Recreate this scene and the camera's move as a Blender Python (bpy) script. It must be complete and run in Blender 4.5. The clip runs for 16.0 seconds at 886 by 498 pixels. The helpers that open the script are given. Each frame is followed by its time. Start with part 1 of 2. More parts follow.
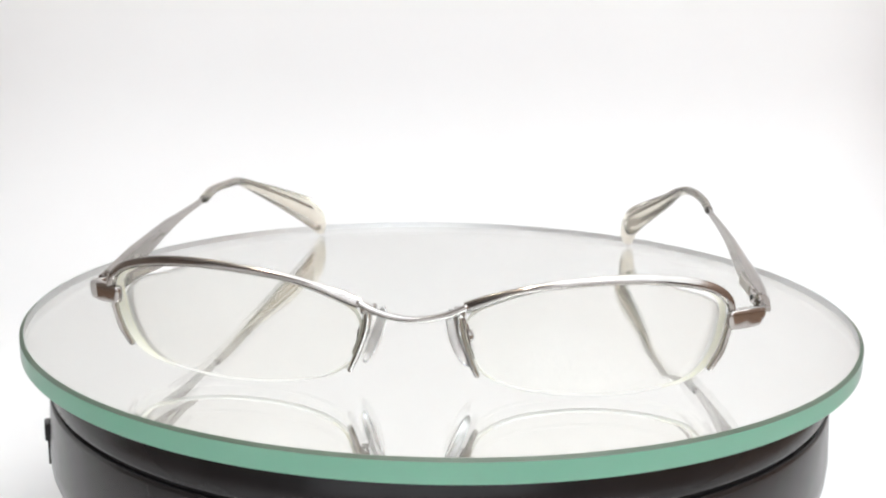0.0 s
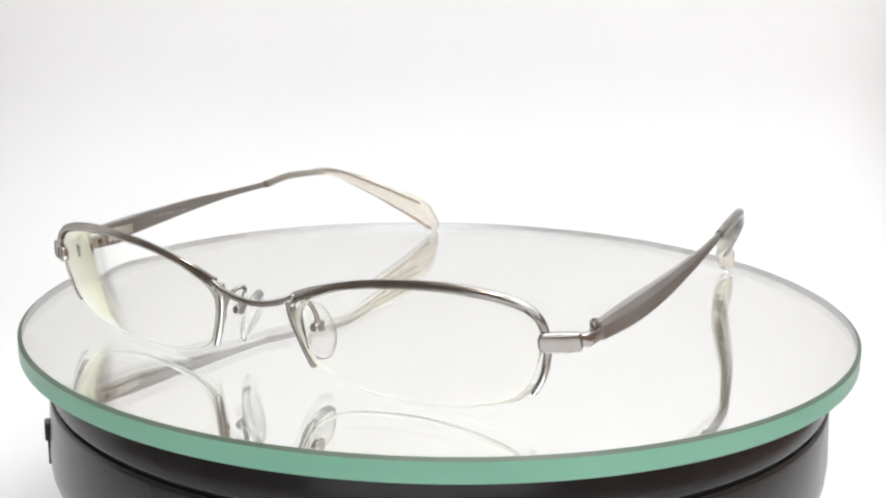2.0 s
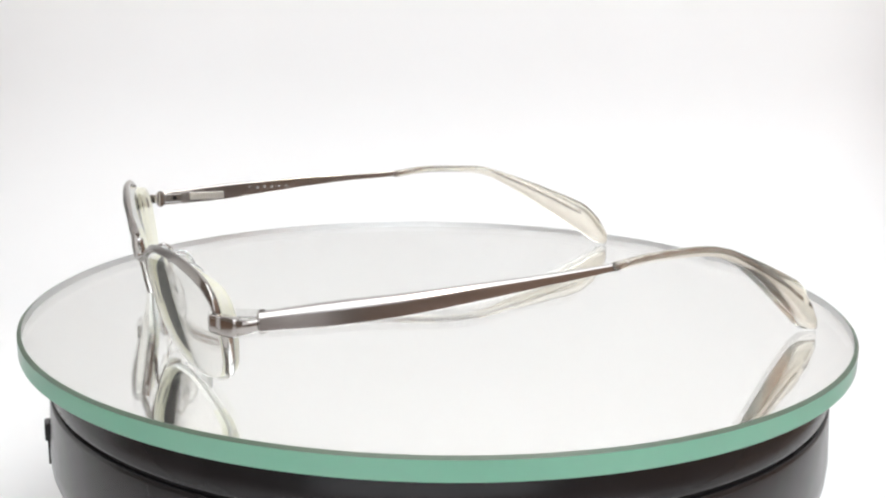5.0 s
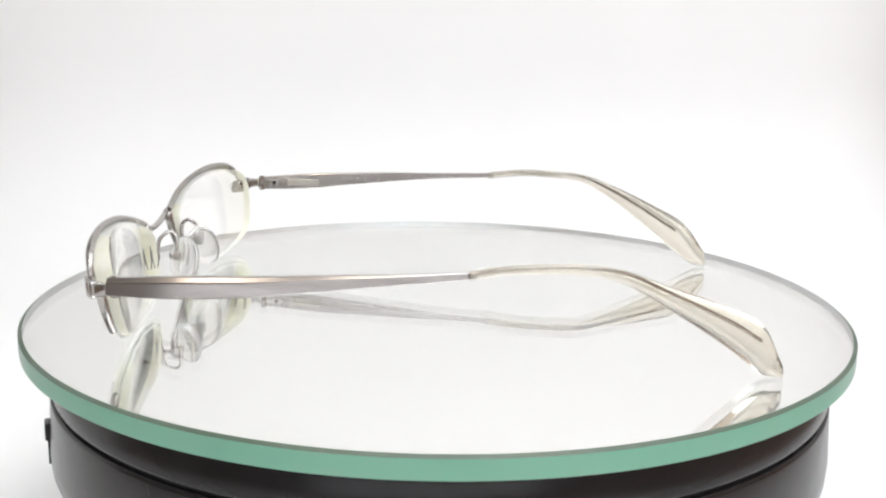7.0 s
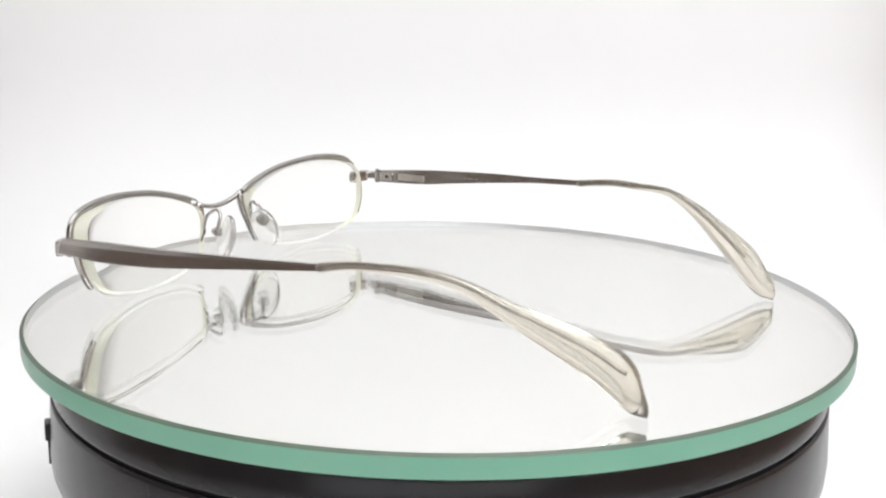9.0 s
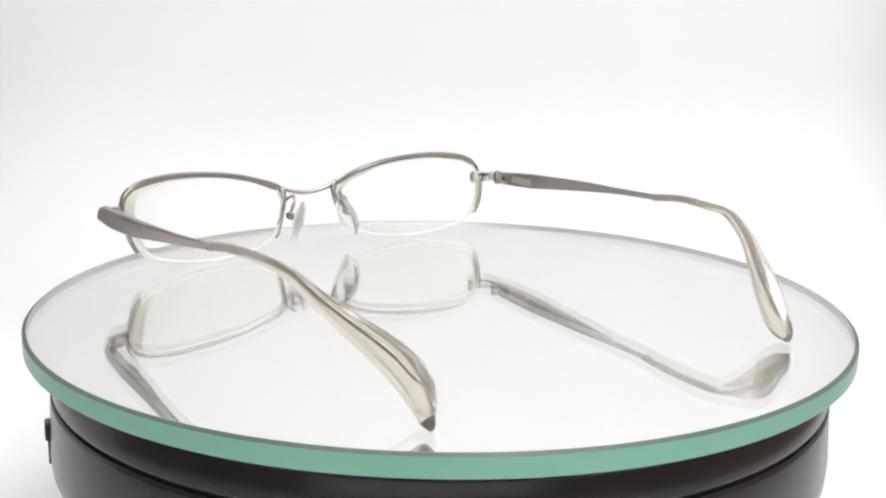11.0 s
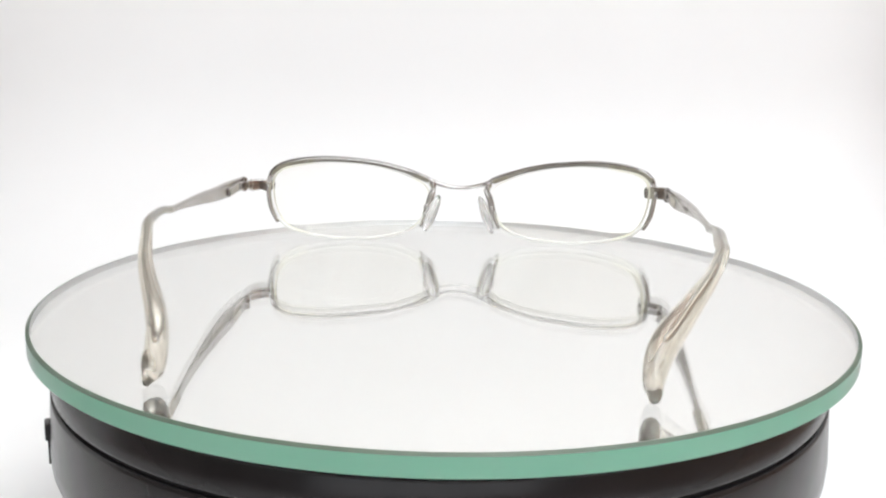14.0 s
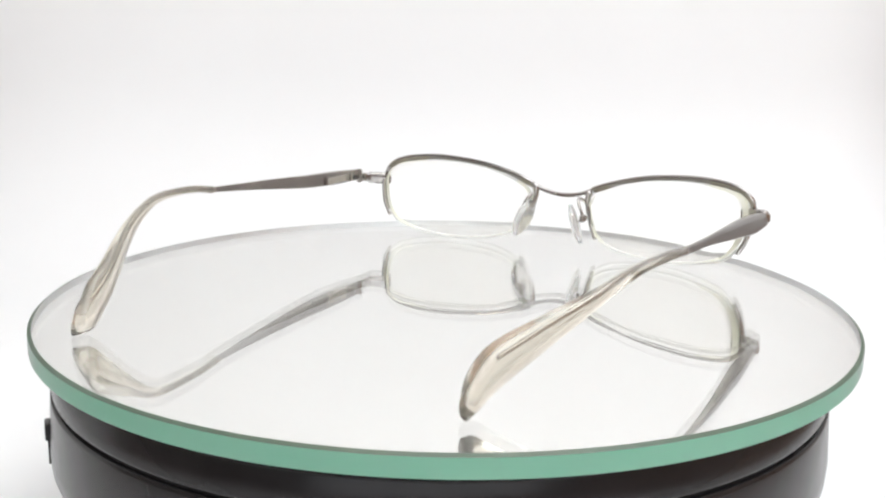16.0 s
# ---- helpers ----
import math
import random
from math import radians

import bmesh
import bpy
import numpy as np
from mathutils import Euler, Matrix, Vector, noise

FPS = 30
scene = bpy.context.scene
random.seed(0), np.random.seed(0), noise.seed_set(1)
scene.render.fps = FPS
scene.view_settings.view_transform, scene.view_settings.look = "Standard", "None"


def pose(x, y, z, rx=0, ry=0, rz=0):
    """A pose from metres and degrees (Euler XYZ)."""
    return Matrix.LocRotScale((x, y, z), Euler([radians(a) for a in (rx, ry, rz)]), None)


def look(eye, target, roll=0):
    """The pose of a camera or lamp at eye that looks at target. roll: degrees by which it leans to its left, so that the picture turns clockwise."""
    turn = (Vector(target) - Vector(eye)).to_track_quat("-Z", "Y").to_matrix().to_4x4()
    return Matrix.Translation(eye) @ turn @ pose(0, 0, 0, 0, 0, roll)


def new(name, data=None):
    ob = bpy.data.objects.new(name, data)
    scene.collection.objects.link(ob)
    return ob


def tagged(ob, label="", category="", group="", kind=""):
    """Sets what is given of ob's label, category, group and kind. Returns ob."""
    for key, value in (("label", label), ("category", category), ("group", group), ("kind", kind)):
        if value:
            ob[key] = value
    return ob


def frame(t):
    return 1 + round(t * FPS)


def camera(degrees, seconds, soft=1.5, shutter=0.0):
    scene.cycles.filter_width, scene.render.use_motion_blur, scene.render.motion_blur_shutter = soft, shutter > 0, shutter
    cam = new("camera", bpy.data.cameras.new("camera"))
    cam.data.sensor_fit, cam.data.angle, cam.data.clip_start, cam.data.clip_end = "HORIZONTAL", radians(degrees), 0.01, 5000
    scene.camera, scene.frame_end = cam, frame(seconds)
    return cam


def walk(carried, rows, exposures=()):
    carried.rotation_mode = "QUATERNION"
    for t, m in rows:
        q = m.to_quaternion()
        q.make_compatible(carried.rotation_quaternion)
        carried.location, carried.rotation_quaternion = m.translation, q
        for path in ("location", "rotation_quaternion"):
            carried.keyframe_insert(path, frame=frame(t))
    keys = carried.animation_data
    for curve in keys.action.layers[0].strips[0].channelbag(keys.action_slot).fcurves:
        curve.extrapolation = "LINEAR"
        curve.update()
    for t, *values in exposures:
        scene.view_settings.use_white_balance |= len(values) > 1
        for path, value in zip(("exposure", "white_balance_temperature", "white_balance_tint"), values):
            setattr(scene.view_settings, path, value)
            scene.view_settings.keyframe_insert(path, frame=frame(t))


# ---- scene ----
# ---- camera: fixed on a tripod, a hand's length from the turntable ----
cam = camera(43.37, 16.0, soft=2.2)
EYE = (0.0, -0.30335, 0.08238)
AIM = (EYE[0] - 0.00105, EYE[1] + 0.97569, EYE[2] - 0.21917)
CAM_POSE = look(EYE, AIM, 1.0)
walk(cam, [(0.0, CAM_POSE), (16.0, CAM_POSE)], exposures=[(0.0, 0.0), (16.0, 0.0)])

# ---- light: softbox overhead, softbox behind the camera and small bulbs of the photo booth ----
world = bpy.data.worlds.new("world")
scene.world = world
world.use_nodes = True
world.node_tree.nodes["Background"].inputs[0].default_value = (0.9, 0.95, 1.0, 1)
world.node_tree.nodes["Background"].inputs[1].default_value = 0.05


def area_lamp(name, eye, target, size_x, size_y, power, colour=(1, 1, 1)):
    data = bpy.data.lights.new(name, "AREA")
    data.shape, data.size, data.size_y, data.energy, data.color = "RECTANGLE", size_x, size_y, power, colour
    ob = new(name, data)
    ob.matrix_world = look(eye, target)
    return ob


area_lamp("softbox_lamp", (0.40, -0.21, 0.74), (0.31, 0.10, 0.0), 1.1, 1.1, 11.6, (0.862, 0.938, 1.0))
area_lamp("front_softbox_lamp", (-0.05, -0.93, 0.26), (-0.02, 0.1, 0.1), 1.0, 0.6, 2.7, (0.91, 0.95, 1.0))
for bx, by, bz in ((-0.14, -0.36, 0.62), (0.10, -0.34, 0.63), (0.22, -0.20, 0.63), (-0.24, -0.10, 0.63)):
    area_lamp("booth_bulb", (bx, by, bz), (0, 0, 0), 0.014, 0.014, 0.35, (1.0, 0.88, 0.72))


# ---- materials ----
def material(name):
    m = bpy.data.materials.new(name)
    m.use_nodes = True
    return m, m.node_tree.nodes, m.node_tree.links, m.node_tree.nodes["Principled BSDF"]


def noise_node(nodes, links, scale, detail=4.0, coords="Object", stretch=(1, 1, 1)):
    tc, mp, tex = nodes.new("ShaderNodeTexCoord"), nodes.new("ShaderNodeMapping"), nodes.new("ShaderNodeTexNoise")
    mp.inputs["Scale"].default_value = stretch
    tex.inputs["Scale"].default_value, tex.inputs["Detail"].default_value = scale, detail
    links.new(tc.outputs[coords], mp.inputs["Vector"])
    links.new(mp.outputs["Vector"], tex.inputs["Vector"])
    return tex


def ramp(nodes, links, source, stops):
    r = nodes.new("ShaderNodeValToRGB")
    r.color_ramp.elements[0].position, r.color_ramp.elements[0].color = stops[0][0], (*stops[0][1], 1)
    r.color_ramp.elements[1].position, r.color_ramp.elements[1].color = stops[-1][0], (*stops[-1][1], 1)
    for pos, col in stops[1:-1]:
        r.color_ramp.elements.new(pos).color = (*col, 1)
    links.new(source.outputs["Fac"], r.inputs["Fac"])
    return r


def surface(name, dark, light, rough, scale, metal=0.0, bump=0.0, rough_spread=0.1, stretch=(1, 1, 1), bump_scale=None, spec=0.5):
    m, nodes, links, b = material(name)
    t = noise_node(nodes, links, scale, stretch=stretch)
    links.new(ramp(nodes, links, t, [(0.3, dark), (0.7, light)]).outputs["Color"], b.inputs["Base Color"])
    mr = nodes.new("ShaderNodeMapRange")
    mr.inputs["To Min"].default_value, mr.inputs["To Max"].default_value = rough - rough_spread, rough + rough_spread
    links.new(noise_node(nodes, links, scale * 5.3, stretch=stretch).outputs["Fac"], mr.inputs["Value"])
    links.new(mr.outputs["Result"], b.inputs["Roughness"])
    b.inputs["Metallic"].default_value = metal
    b.inputs["Specular IOR Level"].default_value = spec
    if bump:
        bn = nodes.new("ShaderNodeBump")
        bn.inputs["Strength"].default_value, bn.inputs["Distance"].default_value = bump, 0.0002
        links.new(noise_node(nodes, links, bump_scale or scale * 9, stretch=stretch).outputs["Fac"], bn.inputs["Height"])
        links.new(bn.outputs["Normal"], b.inputs["Normal"])
    return m


def clear(name, colour, ior, rough, spots=0.0, scale=60):
    m, nodes, links, b = material(name)
    b.inputs["Base Color"].default_value = (*colour, 1)
    b.inputs["Transmission Weight"].default_value = 1.0
    b.inputs["IOR"].default_value = ior
    b.inputs["Roughness"].default_value = rough
    if spots:
        mr = nodes.new("ShaderNodeMapRange")
        mr.inputs["From Min"].default_value, mr.inputs["From Max"].default_value = 0.45, 0.75
        mr.inputs["To Min"].default_value, mr.inputs["To Max"].default_value = rough, rough + spots
        links.new(noise_node(nodes, links, scale).outputs["Fac"], mr.inputs["Value"])
        links.new(mr.outputs["Result"], b.inputs["Roughness"])
    return m


def coated_lens(name, colour, ior):
    """Anti-reflection coated resin: refracts, mirrors fully past the critical angle, else barely."""
    m, nodes, links, b = material(name)
    nodes.remove(b)
    fr, mr, mix = nodes.new("ShaderNodeFresnel"), nodes.new("ShaderNodeMapRange"), nodes.new("ShaderNodeMixShader")
    rf, gl = nodes.new("ShaderNodeBsdfRefraction"), nodes.new("ShaderNodeBsdfAnisotropic")
    fr.inputs["IOR"].default_value = rf.inputs["IOR"].default_value = ior
    rf.inputs["Color"].default_value = (*colour, 1)
    rf.inputs["Roughness"].default_value = gl.inputs["Roughness"].default_value = 0.0
    gl.inputs["Color"].default_value = (0.985, 0.98, 0.94, 1)
    mr.inputs["From Min"].default_value, mr.inputs["To Min"].default_value = 0.08, 0.006
    links.new(fr.outputs["Fac"], mr.inputs["Value"])
    links.new(mr.outputs["Result"], mix.inputs["Fac"])
    links.new(rf.outputs["BSDF"], mix.inputs[1])
    links.new(gl.outputs["BSDF"], mix.inputs[2])
    links.new(mix.outputs["Shader"], nodes["Material Output"].inputs["Surface"])
    return m


PAPER = surface("white_paper", (0.83, 0.825, 0.825), (0.86, 0.855, 0.855), 0.8, 6.0, bump=0.05, bump_scale=400)
FABRIC = surface("white_fabric", (0.78, 0.775, 0.77), (0.82, 0.815, 0.81), 0.9, 8.0, bump=0.1, bump_scale=700)
WOOD = surface("brown_board", (0.23, 0.145, 0.10), (0.31, 0.205, 0.15), 0.55, 5.0, bump=0.15, stretch=(1, 1, 9))
TAN = surface("tan_board", (0.42, 0.285, 0.21), (0.52, 0.365, 0.28), 0.55, 5.0, bump=0.15, stretch=(1, 1, 9))
DIM = surface("grey_brown_wall", (0.22, 0.18, 0.155), (0.29, 0.245, 0.215), 0.8, 3.0)
BLACK = surface("black_plastic", (0.012, 0.011, 0.012), (0.020, 0.018, 0.019), 0.24, 35.0, bump=0.04, bump_scale=1500, rough_spread=0.05, spec=0.35)
GAP = surface("black_rubber_and_gaps", (0.006, 0.006, 0.006), (0.010, 0.010, 0.010), 0.8, 60.0)
SILVER = surface("polished_silver_metal", (0.42, 0.395, 0.375), (0.50, 0.475, 0.45), 0.13, 220.0, metal=1.0, rough_spread=0.03, bump=0.02, bump_scale=2500)
BRUSHED = surface("brushed_silver_metal", (0.36, 0.332, 0.314), (0.43, 0.402, 0.383), 0.22, 260.0, metal=1.0, rough_spread=0.03, stretch=(3, 0.3, 3))
SATIN = surface("satin_bronze_silver_metal", (0.31, 0.287, 0.268), (0.39, 0.365, 0.342), 0.18, 180.0, metal=1.0, rough_spread=0.04, bump=0.03, bump_scale=900)
ENGRAVED = surface("engraved_metal", (0.13, 0.115, 0.105), (0.17, 0.155, 0.14), 0.4, 300.0, metal=1.0)
PALE = surface("bead_blasted_metal", (0.54, 0.51, 0.46), (0.62, 0.59, 0.53), 0.5, 400.0, metal=1.0)
SLAB_GLASS = clear("clear_glass", (0.990, 1.0, 0.984), 1.52, 0.0)
LENS_GLASS = coated_lens("coated_lens_resin", (0.999, 0.997, 0.988), 1.58)
TIP_CLEAR = clear("clear_beige_plastic", (0.88, 0.832, 0.735), 1.48, 0.09, 0.06, 160)
TIP_CLEAR.node_tree.nodes["Principled BSDF"].inputs["Transmission Weight"].default_value = 0.92
PAD_CLEAR = clear("clear_silicone", (1.0, 0.995, 0.985), 1.36, 0.08, 0.1, 300)
PAD_CLEAR.node_tree.nodes["Principled BSDF"].inputs["Transmission Weight"].default_value = 0.92
MIRROR, _n, _l, _b = material("silvered_mirror")
_b.inputs["Base Color"].default_value = (0.995, 0.997, 0.992, 1)
_b.inputs["Metallic"].default_value, _b.inputs["Roughness"].default_value = 1.0, 0.0


def edge_material(name, dark, light, rough, through_share, scale, stretch=(1, 1, 1), through_colour=None):
    """Cut, ground edge of a clear sheet: scatters light and lets part of it through."""
    m, nodes, links, b = material(name)
    t = noise_node(nodes, links, scale, stretch=stretch)
    r = ramp(nodes, links, t, [(0.3, dark), (0.7, light)])
    links.new(r.outputs["Color"], b.inputs["Base Color"])
    b.inputs["Roughness"].default_value = rough
    tl, mix = nodes.new("ShaderNodeBsdfTranslucent"), nodes.new("ShaderNodeMixShader")
    if through_colour:
        tl.inputs["Color"].default_value = (*through_colour, 1)
    else:
        links.new(r.outputs["Color"], tl.inputs["Color"])
    mix.inputs["Fac"].default_value = through_share
    links.new(b.outputs["BSDF"], mix.inputs[1])
    links.new(tl.outputs["BSDF"], mix.inputs[2])
    links.new(mix.outputs["Shader"], nodes["Material Output"].inputs["Surface"])
    return m


# rough metal in place of clear glass on the slab's side, brightens the far rim
SIDE_REFLECTOR = surface("slab_side_reflector", (0.96, 0.96, 0.97), (0.985, 0.985, 0.99), 0.38, 80.0, metal=1.0)
GREEN_EDGE = edge_material("green_glass_edge", (0.20, 0.62, 0.415), (0.25, 0.68, 0.465), 0.07, 0.5, 30.0, through_colour=(0.96, 0.82, 0.88))
ARRIS = edge_material("ground_glass_arris", (0.11, 0.15, 0.11), (0.15, 0.19, 0.145), 0.35, 0.35, 60.0, through_colour=(0.45, 0.54, 0.47))
CORD = edge_material("nylon", (0.96, 0.96, 0.95), (0.98, 0.98, 0.97), 0.4, 0.6, 300.0)
LENS_EDGE = edge_material("fine_ground_lens_edge", (0.975, 0.975, 0.965), (0.985, 0.985, 0.98), 0.6, 0.7, 300.0, (1, 1, 0.1))
LENS_BEVEL = edge_material("ground_lens_bevel", (0.955, 0.945, 0.80), (0.98, 0.977, 0.91), 0.6, 0.55, 700.0, (1, 1, 0.08))


# ---- mesh helpers ----
def mesh_of(name, bm, mats, smooth=True):
    bmesh.ops.recalc_face_normals(bm, faces=bm.faces)
    me = bpy.data.meshes.new(name)
    for f in bm.faces:
        f.smooth = smooth
    bm.to_mesh(me)
    bm.free()
    for m in mats if isinstance(mats, (list, tuple)) else [mats]:
        me.materials.append(m)
    return me


def part(name, bm, mats, parent, label="", smooth=True):
    ob = new(name, mesh_of(name, bm, mats, smooth))
    ob.parent = parent
    return tagged(ob, label)


def spline(pts, n):
    """Catmull-Rom through tuples of any length, n steps a span."""
    p = [np.array(v, float) for v in pts]
    p = [2 * p[0] - p[1]] + p + [2 * p[-1] - p[-2]]
    out = []
    for i in range(1, len(p) - 2):
        a, b, c, d = p[i - 1:i + 3]
        for k in range(n):
            t = k / n
            out.append(0.5 * (2 * b + (c - a) * t + (2 * a - 5 * b + 4 * c - d) * t * t + (3 * b - a - 3 * c + d) * t ** 3))
    out.append(p[-2])
    return out


def loft(bm, stations, n=14, power=2.0, cap_round=True):
    """Skin over rings: each station is (centre, half-width vector, half-height vector)."""
    rings = []
    if cap_round:
        (c0, u0, v0), (c1, _, _) = stations[0], stations[1]
        (c2, u2, v2), (c3, _, _) = stations[-1], stations[-2]
        d0, d1 = (c0 - c1).normalized(), (c2 - c3).normalized()
        a0, a1 = min(u0.length, v0.length), min(u2.length, v2.length)
        head = [(c0 + d0 * a0 * math.sin(a), u0 * math.cos(a) * 1.0, v0 * math.cos(a)) for a in (1.35, 0.9, 0.45)]
        tail = [(c2 + d1 * a1 * math.sin(a), u2 * math.cos(a), v2 * math.cos(a)) for a in (0.45, 0.9, 1.35)]
        stations = head + list(stations) + tail
    for c, u, v in stations:
        ring = []
        for k in range(n):
            a = 2 * math.pi * k / n
            ca, sa = math.cos(a), math.sin(a)
            x = math.copysign(abs(ca) ** (2 / power), ca)
            y = math.copysign(abs(sa) ** (2 / power), sa)
            ring.append(bm.verts.new(c + u * x + v * y))
        rings.append(ring)
    for a, b in zip(rings, rings[1:]):
        for k in range(n):
            bm.faces.new((a[k], a[(k + 1) % n], b[(k + 1) % n], b[k]))
    bm.faces.new(rings[0])
    bm.faces.new(rings[-1][::-1])
    return bm


def tube(bm, pts, radii, up=(0, 0, 1), n=12, power=2.0, steps=6, section=None):
    """A bar along a smooth curve: radii is one (across, along-up) pair for each point."""
    rows = spline([(*p, *r) for p, r in zip(pts, radii)], steps)
    st = []
    for i, r in enumerate(rows):
        a, b = rows[max(i - 1, 0)], rows[min(i + 1, len(rows) - 1)]
        d = Vector((b - a)[:3]).normalized()
        side = d.cross(Vector(up)).normalized()
        top = side.cross(d).normalized()
        st.append((Vector(r[:3]), side * r[3], top * r[4]))
    return faceted(st, section, 1) if section else loft(bm, st, n, power)


def lathe(bm, profile, n=128, centre=(0, 0)):
    """Turn an open outline of (radius, z) round the z axis; closes it where the radius is nought."""
    rings = []
    for r, z in profile:
        if r == 0:
            rings.append([bm.verts.new((centre[0], centre[1], z))])
        else:
            rings.append([bm.verts.new((centre[0] + r * math.cos(2 * math.pi * k / n), centre[1] + r * math.sin(2 * math.pi * k / n), z)) for k in range(n)])
    for a, b in zip(rings, rings[1:]):
        for k in range(n):
            j = (k + 1) % n
            f = [a[k % len(a)], a[j % len(a)], b[j % len(b)], b[k % len(b)]]
            f = [v for i, v in enumerate(f) if v not in f[:i]]
            bm.faces.new(f)
    return bm


def block(bm, x0, y0, z0, x1, y1, z1, bevel=0.0):
    r = bmesh.ops.create_cube(bm, size=1, matrix=Matrix.Translation(((x0 + x1) / 2, (y0 + y1) / 2, (z0 + z1) / 2)) @ Matrix.Diagonal((x1 - x0, y1 - y0, z1 - z0, 1)))
    if bevel:
        bmesh.ops.bevel(bm, geom=list({e for v in r["verts"] for e in v.link_edges}), offset=bevel, segments=3, affect="EDGES", profile=0.5)
    return bm


# ---- the booth ----
FLOOR_Z, BODY_Z = -0.08, -0.043


def backdrop_sweep():
    """White paper that lies on the table and curves up behind the turntable."""
    bm = bmesh.new()
    line = [(-0.62, FLOOR_Z), (-0.4, FLOOR_Z), (0.0, FLOOR_Z), (0.25, FLOOR_Z)]
    line += [(0.25 + 0.12 * math.sin(a), FLOOR_Z + 0.12 * (1 - math.cos(a))) for a in np.linspace(0.1, math.pi / 2, 14)]
    line += [(0.37, 0.45), (0.37, 0.95)]
    cols = [[bm.verts.new((x, y, z)) for y, z in line] for x in np.linspace(-0.34, 0.30, 9)]
    for a, b in zip(cols, cols[1:]):
        for k in range(len(line) - 1):
            bm.faces.new((a[k], b[k], b[k + 1], a[k + 1]))
    ob = new("backdrop", mesh_of("backdrop", bm, PAPER))
    so = ob.modifiers.new("thickness", "SOLIDIFY")
    so.thickness, so.offset = 0.001, -1
    return tagged(ob, "seamless white paper sweep under and behind the turntable", "backdrop", kind="structure")


def booth_wall(name, box, mat, label):
    bm = bmesh.new()
    block(bm, *box)
    return tagged(new(name, mesh_of(name, bm, mat, False)), label, "wall", kind="structure")


backdrop_sweep()
booth_wall("wall_left_back", (-0.68, 0.104, -0.12, -0.64, 0.62, 0.98), FABRIC, "white fabric side of the photo booth")
booth_wall("wall_left_front", (-0.68, -0.96, -0.12, -0.64, 0.10, 0.98), DIM, "grey-brown board wall beside the booth")
# white board added out of view: fills from the left and mirrors in metal
booth_wall("wall_side_reflector", (-0.335, -0.05, FLOOR_Z + 0.001, -0.325, 0.14, 0.22), FABRIC, "unseen white reflector board added beside the turntable")
booth_wall("wall_right_front", (0.64, -0.96, -0.12, 0.68, 0.14, 0.98), TAN, "tan board wall beside the booth")
booth_wall("wall_right_back", (0.64, 0.144, -0.12, 0.68, 0.62, 0.98), FABRIC, "white fabric side of the photo booth")
booth_wall("wall_back", (-0.68, 0.64, -0.12, 0.68, 0.68, 0.98), FABRIC, "white fabric back of the photo booth")
booth_wall("wall_front", (-0.68, -1.0, -0.12, 0.68, -0.964, 0.98), DIM, "dim grey-brown room wall behind the tripod")
booth_wall("table", (-0.636, -0.96, -0.12, 0.636, 0.636, FLOOR_Z - 0.0012), WOOD, "brown wooden table under the paper sweep")
tagged(bpy.data.objects["table"], "", "table")
bm = bmesh.new()
block(bm, -0.68, -1.0, 0.984, 0.68, 0.68, 1.02)
tagged(new("ceiling", mesh_of("ceiling", bm, FABRIC, False)), "white fabric top of the photo booth", "ceiling", kind="structure")


# ---- the turntable ----
def turntable_base():
    ob = tagged(new("turntable_base"), "glossy black plastic motorised turntable base on white paper", "turntable")
    ob.location = (-0.0005, -0.001, BODY_Z)
    h = -BODY_Z
    # unseen riser, added to lift the body so its shadow on the paper fades
    part("hidden_riser", lathe(bmesh.new(), [(0, FLOOR_Z - BODY_Z + 0.0003), (0.068, FLOOR_Z - BODY_Z + 0.0003), (0.070, FLOOR_Z - BODY_Z + 0.002), (0.070, 0.0006), (0, 0.0006)], 96), BLACK, ob)
    part("lower_body", lathe(bmesh.new(), [(0, 0.0003), (0.0975, 0.0003), (0.1015, 0.0012), (0.1042, 0.0036), (0.1055, 0.0075), (0.1058, 0.012), (0.1050, h - 0.0180),
                                          (0.1048, h - 0.0171), (0.1045, h - 0.0169), (0, h - 0.0169)], 160), BLACK, ob)
    part("seam", lathe(bmesh.new(), [(0, h - 0.0172), (0.1036, h - 0.0172), (0.1036, h - 0.0156), (0, h - 0.0156)], 128), GAP, ob, "dark recessed seam")
    part("upper_body", lathe(bmesh.new(), [(0, h - 0.0158), (0.1044, h - 0.0158), (0.1046, h - 0.0156), (0.1046, h - 0.0150), (0.1042, h - 0.0082),
                                          (0.1037, h - 0.0077), (0, h - 0.0077)], 160), BLACK, ob)
    bm = bmesh.new()
    block(bm, -0.1067, -0.0030, h - 0.0284, -0.1046, 0.0030, h - 0.0242, 0.0005)
    bm.transform(Matrix.Rotation(radians(20), 4, "Z"))
    sw = part("switch", bm, BLACK, ob, "small black push switch on the side")
    bm = bmesh.new()
    block(bm, -0.1061, -0.0034, h - 0.0344, -0.1045, 0.0034, h - 0.0282, 0.0003)
    bm.transform(Matrix.Rotation(radians(20), 4, "Z"))
    part("switch_plate", bm, BLACK, sw)
    return ob


turntable_base()

DISC_R, DISC_T = 0.11134, 0.0052
OFF = (-0.00027, -0.00126)


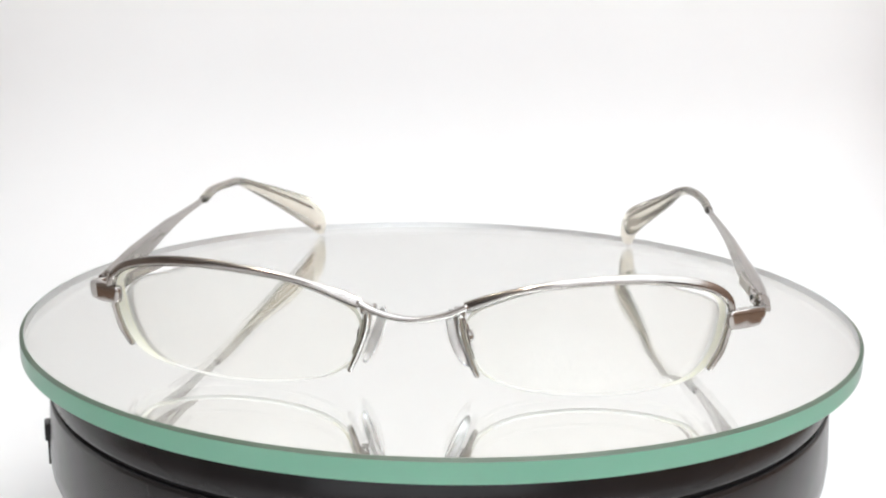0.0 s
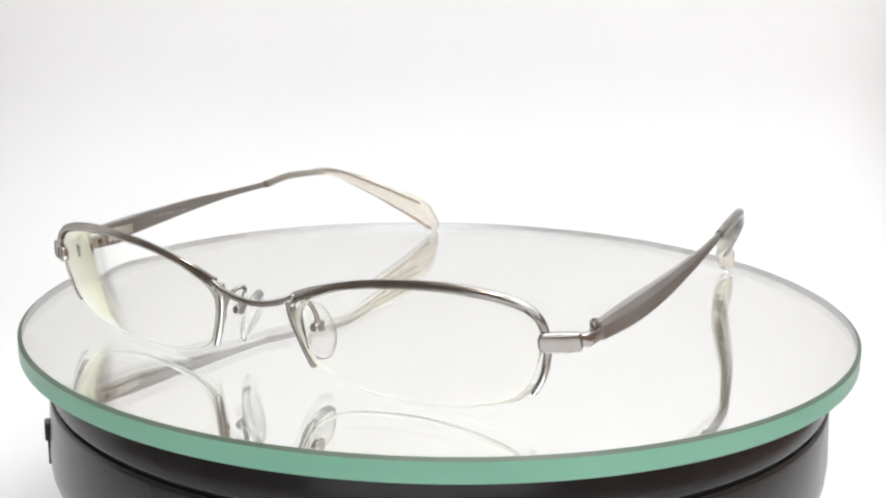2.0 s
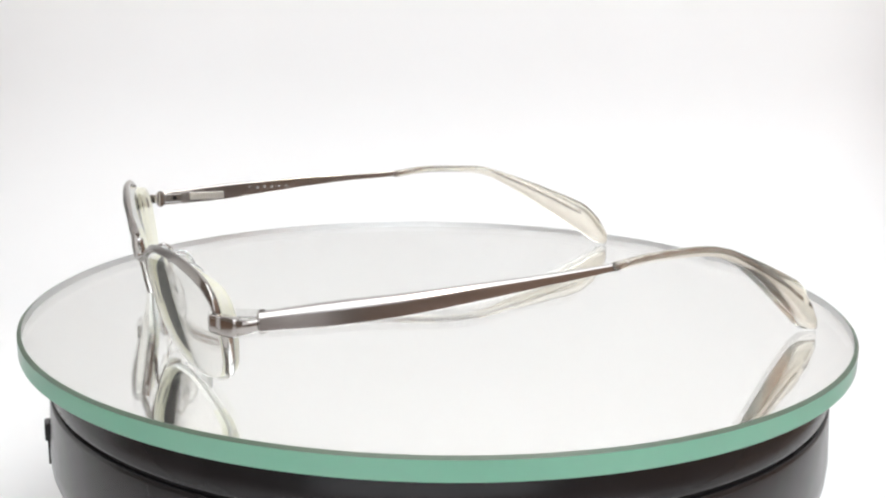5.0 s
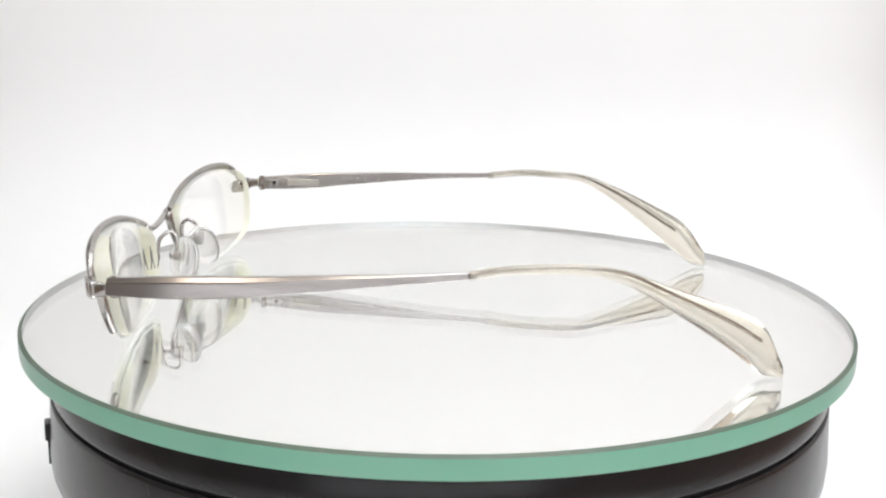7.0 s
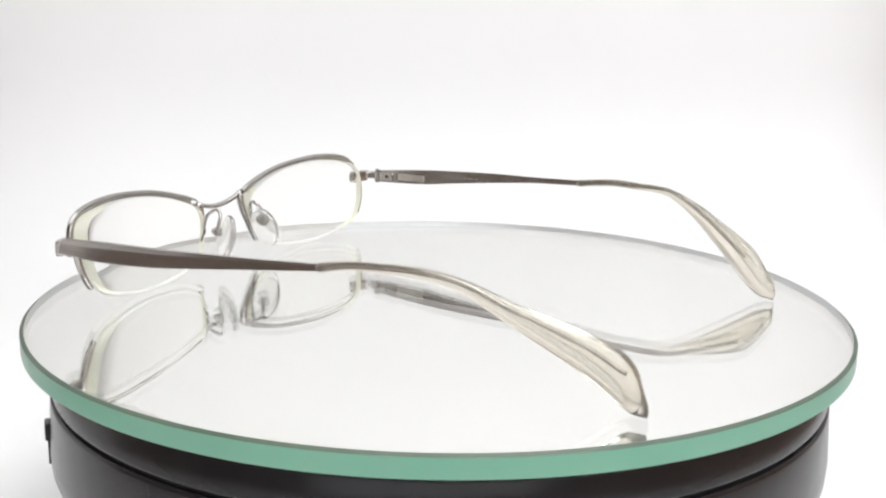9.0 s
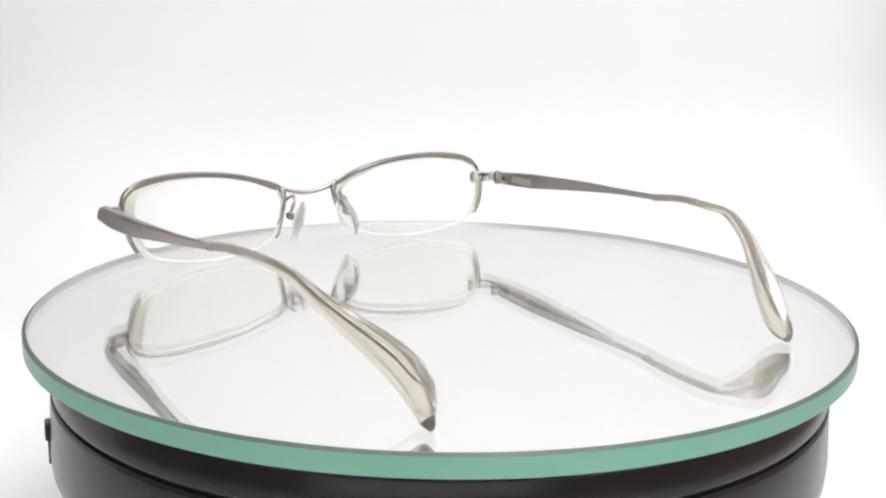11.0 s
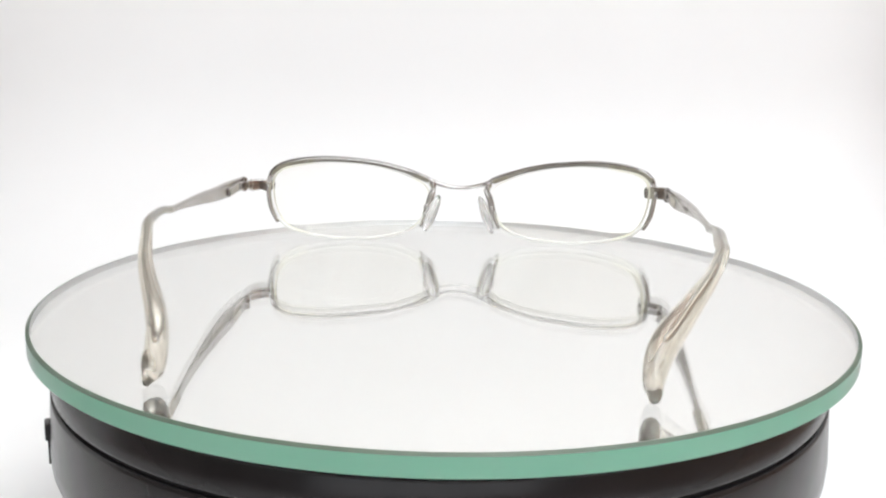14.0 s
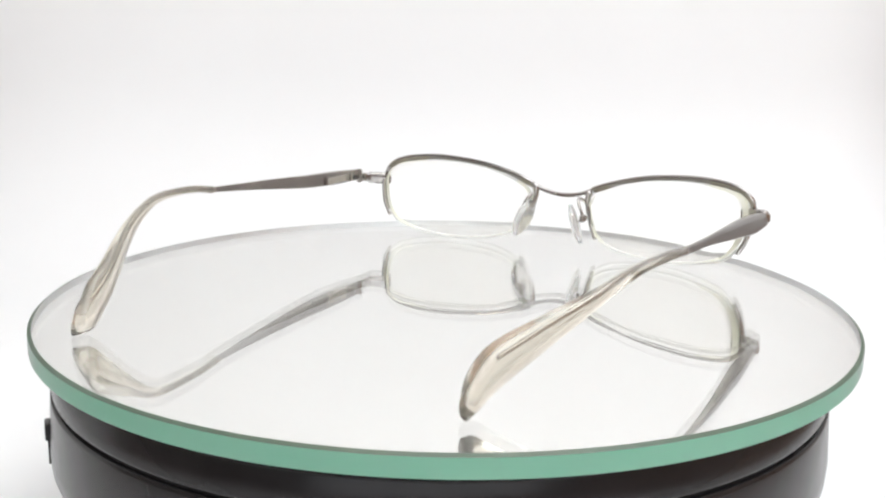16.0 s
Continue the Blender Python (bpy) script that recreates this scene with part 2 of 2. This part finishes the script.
def glass_disc():
    ob = tagged(new("glass_disc"), "round mirrored glass plate with pale green edge on the turntable", "glass plate")
    r, inner = DISC_R, DISC_R - 0.0010
    bm = lathe(bmesh.new(), [(0, 0), (inner, 0), (inner, -DISC_T), (0, -DISC_T)], 360, OFF)
    for f in bm.faces:
        hi, lo = max(v.co.z for v in f.verts), min(v.co.z for v in f.verts)
        f.material_index = 1 if hi < -DISC_T + 1e-5 else 2 if lo < -1e-5 else 0
    slab = part("slab", bm, [SLAB_GLASS, MIRROR, SIDE_REFLECTOR], ob, "clear glass slab, silvered below", smooth=False)
    gap = inner + 0.00003
    bm = lathe(bmesh.new(), [(gap, -0.00002), (r - 0.0007, -0.00002), (r, -0.0006), (r, -DISC_T + 0.0003), (r - 0.0003, -DISC_T), (gap, -DISC_T), (gap, -0.00002)], 220, OFF)
    bmesh.ops.remove_doubles(bm, verts=bm.verts, dist=1e-6)
    for f in bm.faces:
        hi, lo = max(v.co.z for v in f.verts), min(v.co.z for v in f.verts)
        f.material_index = 1 if hi > -0.0001 and lo > -0.001 else 0
    part("edge", bm, [GREEN_EDGE, ARRIS], slab, "polished pale green glass edge", smooth=False)
    part("platter", lathe(bmesh.new(), [(0, -DISC_T - 0.0002), (0.098, -DISC_T - 0.0002), (0.098, -0.0078), (0, -0.0078)], 128), GAP, ob, "black rubber-topped platter")
    return ob


DISC = glass_disc()

# ---- the spectacles: x across, y to the back, z up; the origin lies on the turning axis ----
MM = 0.001
MID = -0.0009


def front_y(x, z):
    """The bowed and tilted surface on which rims and lenses lie."""
    return -0.0790 + 0.0070 * (x / 0.064) ** 2 - 0.19 * (z - 0.005)


def on_front(s, x, z, back=0.0):
    return Vector((s * x * MM + MID, front_y(x * MM, z * MM) + back * MM, z * MM - 0.006 * s * x * MM))


BROW = [(66.2, 19.6), (66.0, 21.2), (65.0, 23.4), (62.2, 25.5), (57.5, 26.8), (51.0, 27.5), (45.0, 27.6), (38.5, 27.2), (31.0, 26.4), (25.0, 25.3), (20.0, 24.0), (15.0, 22.2), (11.0, 20.6)]
BROW_SIZE = [0.7, 0.85, 0.95, 1.05, 1.1, 1.1, 1.05, 1.0, 0.95, 0.85, 0.85, 1.2, 1.2]
OUTLINE = [(65.8, 19.0), (65.3, 21.6), (63.9, 23.5), (61.2, 24.9), (56.0, 25.8), (50.0, 26.5), (44.0, 26.6), (38.0, 26.3), (31.0, 25.5), (25.0, 24.3), (19.5, 22.6), (13.2, 20.0),
           (10.6, 17.2), (10.5, 14.0), (11.8, 10.0), (13.9, 6.0), (18.0, 3.4), (24.0, 1.6), (32.0, 0.7), (40.0, 0.6), (47.0, 1.3), (53.5, 2.6), (59.3, 4.6), (62.8, 8.0), (64.9, 13.0)]


def lens(s):
    bm = bmesh.new()
    cx, cz, rings = 38.4, 14.0, 12
    loop = [((x - cx) * 0.975 + cx, z) for x, z in spline([*OUTLINE, OUTLINE[0]], 4)[:-1]]
    n = len(loop)

    def sheet(back):
        rows = []
        for i in range(1, rings + 1):
            f = i / rings
            row = []
            for px, pz in loop:
                x, z = cx + (px - cx) * f, cz + (pz - cz) * f
                y = (2.0 + (2.5 if x > cx else 1.2) * ((x - cx) / 27) ** 2 + 1.0 * ((z - cz) / 27) ** 2 if back else 0.0) - 0.8 + 1.2 * ((z - cz) / 27) ** 2
                if back and i == rings and x > 45:
                    x -= 1.3 * min(1.0, (x - 45) / 12)
                row.append(bm.verts.new(on_front(s, x, z, y)))
            rows.append(row)
        mid = bm.verts.new(on_front(s, cx, cz, 1.2 if back else -0.8))
        for k in range(n):
            bm.faces.new((mid, rows[0][k], rows[0][(k + 1) % n]))
        for a, b in zip(rows, rows[1:]):
            for k in range(n):
                bm.faces.new((a[k], a[(k + 1) % n], b[(k + 1) % n], b[k]))
        return rows[-1]

    a, b = sheet(False), sheet(True)
    rim = []
    for k in range(n):
        f = bm.faces.new((a[k], a[(k + 1) % n], b[(k + 1) % n], b[k]))
        f.material_index = 2 if loop[k][0] > 52 or loop[k][0] < 17 else 1
        rim.append(f)
    for f in rim:
        for e in f.edges:
            if any(g.material_index == 0 for g in e.link_faces):
                e.smooth = False
    return bm


TEMPLE = {1: [(73.5, -68.6, 18.3, 21.9), (74.3, -53.0, 18.4, 22.9), (74.7, -37.0, 19.3, 23.5), (75.0, -21.7, 21.0, 24.4), (74.8, -7.0, 22.7, 25.1), (74.2, 7.0, 24.2, 25.9), (74.0, 12.0, 24.8, 26.2)],
          -1: [(71.7, -68.6, 17.5, 21.5), (72.0, -50.0, 18.3, 23.2), (72.0, -37.0, 19.7, 23.9), (72.1, -21.7, 21.3, 24.5), (71.7, -7.0, 22.7, 24.7), (71.3, 7.0, 23.4, 25.1), (71.1, 12.0, 23.7, 25.3)]}
TIP = {1: [(73.9, 10.8, 24.3, 26.5), (73.6, 19.8, 25.7, 27.8), (72.2, 34.0, 25.7, 28.1), (69.9, 43.4, 23.4, 26.5), (67.1, 53.2, 17.5, 22.7), (60.4, 67.6, 7.3, 16.6), (58.2, 75.1, 1.3, 12.7), (58.7, 78.1, 0.4, 8.2), (59.0, 80.1, 0.3, 4.0)],
       -1: [(71.0, 10.7, 23.2, 25.5), (71.0, 21.1, 24.4, 26.6), (69.6, 32.3, 24.3, 26.5), (68.3, 42.0, 23.2, 25.9), (64.2, 51.7, 18.3, 22.9), (57.9, 61.5, 11.6, 19.2), (51.5, 71.0, 4.6, 15.0), (49.3, 75.7, 1.2, 10.9), (49.1, 79.2, 0.3, 6.0)]}
TIP_HALF = {1: [1.15, 1.2, 1.3, 1.45, 1.85, 2.4, 2.5, 2.2, 1.1], -1: [1.45, 1.65, 1.8, 1.75, 1.8, 2.4, 2.9, 2.6, 1.7]}
TEMPLE_HALF = [1.3, 1.9, 1.65, 1.15, 0.8, 0.65, 0.55]
# cross-section of a temple, outer side at +1: flat outer face, sloping shoulder, flat top and inner face
SECTION = [(0.88, -1.0), (1.0, -0.86), (0.70, 0.42), (0.62, 0.56), (0.1, 0.94), (-0.1, 1.0), (-0.7, 1.0), (-0.84, 0.86), (-1.0, -0.86), (-0.88, -1.0)]


def faceted(stations, section, mirror):
    """A bar with crisp lengthwise edges: the section swept along the stations."""
    bm = bmesh.new()
    rings = [[bm.verts.new(c + u * (px * mirror) + v * pz) for px, pz in section] for c, u, v in stations]
    n = len(section)
    for a, b in zip(rings, rings[1:]):
        for k in range(n):
            bm.faces.new((a[k], a[(k + 1) % n], b[(k + 1) % n], b[k]))
            e = bm.edges.get((a[k], b[k]))
            if e:
                e.smooth = False
    for ring in (rings[0], rings[-1]):
        f = bm.faces.new(ring)
        for e in f.edges:
            e.smooth = False
    return bm


BAR = [(1.0, -0.6), (1.0, 0.45), (0.8, 0.8), (0.45, 0.95), (0.0, 1.0), (-0.45, 0.95), (-0.8, 0.8), (-1.0, 0.45), (-1.0, -0.6), (-0.8, -1.0), (0.8, -1.0)]


def blade(rows, halves, n=24, power=2.6, steps=8, section=None, mirror=1):
    """A flat bar on edge: rows of (x, y, lower z, upper z) in mm, and half thicknesses."""
    st = []
    for x, y, lo, hi, h in spline([(*r, h) for r, h in zip(rows, halves)], steps):
        st.append([Vector((x, y, (lo + hi) / 2)) * MM, h * MM, Vector((0, 0, (hi - lo) / 2 * MM))])
    out = []
    for i, (c, h, v) in enumerate(st):
        d = st[min(i + 1, len(st) - 1)][0] - st[max(i - 1, 0)][0]
        side = d.cross(Vector((0, 0, 1))).normalized()
        out.append((c, side * h, v))
    return faceted(out, section, mirror) if section else loft(bmesh.new(), out, n, power)


def spectacles():
    ob = tagged(new("eyeglasses"), "half-rim silver metal eyeglasses with clear plastic temple tips standing open", "eyeglasses")
    # bridge
    pts = [(-11.0, 20.6), (-8.3, 19.3), (-4.5, 18.2), (0.0, 17.7), (4.5, 18.2), (8.3, 19.3), (11.0, 20.6)]
    part("bridge", tube(bmesh.new(), [on_front(1, x, z, -0.5 - 0.9 * (1 - (x / 11) ** 2)) for x, z in pts], [(0.00075, 0.00085)] * 7, up=(0, -1, 0.2)), SILVER, ob)
    for s in (1, -1):
        # brow bar
        part("brow_bar", tube(bmesh.new(), [on_front(s, x, z - 0.12, -0.9 + 0.7 * i / 12) for i, (x, z) in enumerate(BROW)], [(w * 0.00095, 0.00075) for w in BROW_SIZE], up=(0, -1, 0.7), section=BAR), SATIN, ob)
        # claws that grip the lens at the temple and at the nose
        part("outer_claw", tube(bmesh.new(), [on_front(s, x, z, 0.3) for x, z in ((66.2, 18.5), (65.9, 15.0), (64.9, 10.5), (63.0, 6.8))], [(0.0008, 0.0012), (0.0008, 0.0012), (0.0008, 0.0011), (0.0007, 0.001)], up=(0, -1, 0)), SILVER, ob)
        part("nose_claw", tube(bmesh.new(), [on_front(s, x, z, 0.2) for x, z in ((9.5, 19.6), (9.5, 17.0), (10.0, 14.2), (11.0, 11.0), (12.2, 7.9), (13.5, 4.9))], [(0.0009, 0.0012), (0.0009, 0.0012), (0.0008, 0.0011), (0.0007, 0.001), (0.0007, 0.001), (0.0006, 0.0009)], up=(0, -1, 0)), SILVER, ob)
        bm = bmesh.new()
        c = on_front(s, 9.9, 19.2, 0.1)
        bmesh.ops.create_uvsphere(bm, u_segments=18, v_segments=12, radius=1.0, matrix=Matrix.Translation(c) @ Matrix.Rotation(s * radians(-30), 4, "Y") @ Matrix.Diagonal((0.0011, 0.0011, 0.0013, 1)))
        part("solder_joint", bm, SILVER, ob)
        # nylon thread round the lower lens edge
        part("nylon_thread", tube(bmesh.new(), [on_front(s, x, z, 0.9) for x, z in OUTLINE[15:24]], [(0.00045, 0.00045)] * 9, up=(0, -1, 0), n=8), CORD, ob)
        ls = part("lens", lens(s), [LENS_GLASS, LENS_EDGE, LENS_BEVEL], ob, "clear corrective lens with frosted edge")
        ls.visible_shadow = False
        # end piece that wraps back to the hinge
        t = TEMPLE[s]
        hx = t[0][0] + 0.8
        y0 = front_y(0.0646, 0.019) / MM - 1.5
        pts = [(65.2, y0, 18.6), (67.2, -74.9, 18.7), (69.2, -74.0, 18.8), (71.2, -72.7, 18.9)]
        end = part("end_piece", tube(bmesh.new(), [Vector((s * x - 0.1, y, z - 0.4 * s)) * MM for x, y, z in pts], [(0.0010, 0.0020), (0.0011, 0.0021), (0.0011, 0.0021), (0.0010, 0.0020)], power=5.0, n=24), SILVER, ob)
        pts = [(70.9, -72.6, 18.9), (72.3, -71.0, 19.1), (hx - 1.6, -68.8, 19.4), (hx - 1.8, -66.2, 19.7)]
        part("link", tube(bmesh.new(), [Vector((s * x, y, z - 0.3 * s)) * MM for x, y, z in pts], [(0.0009, 0.0015), (0.0009, 0.0015), (0.0008, 0.0013), (0.0007, 0.0011)], power=3.6, n=20), SILVER, end)
        # hinge
        bm = bmesh.new()
        for z in (18.2, 19.7, 21.2):
            bmesh.ops.create_cone(bm, cap_ends=True, segments=20, radius1=0.00105, radius2=0.00105, depth=0.0012, matrix=Matrix.Translation((s * (hx - 2.0) * MM, -0.0676, z * MM)))
        x0, x1 = sorted((s * (hx - 2.6) * MM, s * (hx - 0.5) * MM))
        block(bm, x0, -0.0668, 0.0185, x1, -0.0610, 0.0212, 0.0003)
        hinge = part("hinge", bm, SILVER, ob, smooth=False)
        bm = bmesh.new()
        bmesh.ops.create_cone(bm, cap_ends=True, segments=16, radius1=0.0006, radius2=0.0006, depth=0.0048, matrix=Matrix.Translation((s * (hx - 2.0) * MM, -0.0676, 0.0197)))
        part("hinge_screw", bm, ENGRAVED, hinge)
        bm = bmesh.new()
        x0, x1 = sorted((s * (hx - 2.2) * MM, s * (hx - 0.9) * MM))
        block(bm, x0, -0.0618, 0.0187, x1, -0.0466, 0.0216, 0.0003)
        part("spring_case", bm, BRUSHED, hinge, "dull spring case set into the temple", smooth=False)
        bm = bmesh.new()
        x0, x1 = sorted((s * (hx - 2.45) * MM, s * (hx - 2.0) * MM))
        block(bm, x0, -0.0586, 0.0190, x1, -0.0478, 0.0213, 0.0002)
        part("inlay", bm, PALE, hinge, "pale spring cover", smooth=False)
        # pin hole as a flat black disc: the shade inside it is painted
        bm = bmesh.new()
        bmesh.ops.create_cone(bm, cap_ends=True, segments=16, radius1=0.0006, radius2=0.0006, depth=0.0003, matrix=Matrix.Translation((s * (hx - 2.65) * MM, -0.0632, 0.0199)) @ Matrix.Rotation(math.pi / 2, 4, "Y"))
        part("pin_hole", bm, GAP, hinge, "black disc for the shade inside a pin hole", smooth=False)
        # temple, its clear tip and the wire core inside the tip
        arm = part("temple", blade([(s * x, y, a, b) for x, y, a, b in t], TEMPLE_HALF, section=SECTION, mirror=s), BRUSHED, ob, "brushed silver temple tapering to the back")
        tip = part("temple_tip", blade([(s * x, y, a, b) for x, y, a, b in TIP[s]], TIP_HALF[s], n=24, power=2.2), TIP_CLEAR, ob, "clear beige plastic temple tip")
        core = []
        for i, (x, y, a, b) in enumerate(TIP[s][:7]):
            mid = a + (b - a) * (0.5 + 0.05 * min(i, 3))
            core.append((s * x, y, mid - 0.5, mid + 0.5))
        part("wire_core", blade(core, [0.4] * 7, n=10), SILVER, tip, "thin metal core wire")
        # nose pad on its bent wire
        pts = [(12.5, -78.9, 9.0), (11.6, -78.0, 11.6), (11.3, -78.2, 13.6), (10.2, -77.6, 16.8), (8.8, -75.4, 18.4), (9.2, -73.5, 17.2), (10.4, -73.0, 14.8), (11.1, -73.3, 12.6)]
        wire = part("pad_arm", tube(bmesh.new(), [Vector((s * x + MID * 1000, y, z)) * MM for x, y, z in pts], [(0.00052, 0.00052)] * 8, up=(1, 0.2, 0), n=10), SILVER, ob, "bent silver nose pad wire")
        bm = bmesh.new()
        cx, cy, cz = (s * 11.1) * MM + MID, -0.0731, 0.0124
        block(bm, cx - 0.0008, cy - 0.0009, cz - 0.0013, cx + 0.0008, cy + 0.0013, cz + 0.0012, 0.0004)
        part("pad_box", bm, SILVER, wire, smooth=False)
        bm = bmesh.new()
        bmesh.ops.create_cone(bm, cap_ends=True, segments=20, radius1=0.00125, radius2=0.0009, depth=0.0010, matrix=Matrix.Translation((cx, cy - 0.0011, cz)) @ Matrix.Rotation(math.pi / 2, 4, "X"))
        part("pad_screw", bm, SILVER, wire)
        bm = bmesh.new()
        m = Matrix.Translation(((s * 9.3) * MM + MID, -0.0712, 0.0106)) @ Matrix.Rotation(s * radians(-13), 4, "Z") @ Matrix.Rotation(radians(10), 4, "X") @ Matrix.Rotation(s * radians(-19), 4, "Y") @ Matrix.Diagonal((0.0015, 0.0045, 0.0068, 1))
        bmesh.ops.create_uvsphere(bm, u_segments=28, v_segments=18, radius=1.0, matrix=m)
        part("nose_pad", bm, PAD_CLEAR, ob, "clear oval nose pad")
    # engraved marks, too small to read, inside one temple
    for k in range(6):
        bm = bmesh.new()
        y = -40.0 + 2.4 * k
        block(bm, -0.0706, y * MM, 0.0218, -0.07044, (y + 1.3) * MM, 0.0223)
        part("mark", bm, BRUSHED, ob)
    return ob


GLASSES = spectacles()


# ---- what turns: plate and spectacles, clockwise seen from above ----
def motions():
    times = [0.5 * k for k in range(33)]
    for thing, start in ((GLASSES, -3.81), (DISC, 0.0)):
        walk(thing, [(t, pose(0, 0, 0, 0, 0, start - 12.804 * t - 0.196 * math.sin(math.pi * t / 16))) for t in times])


motions()
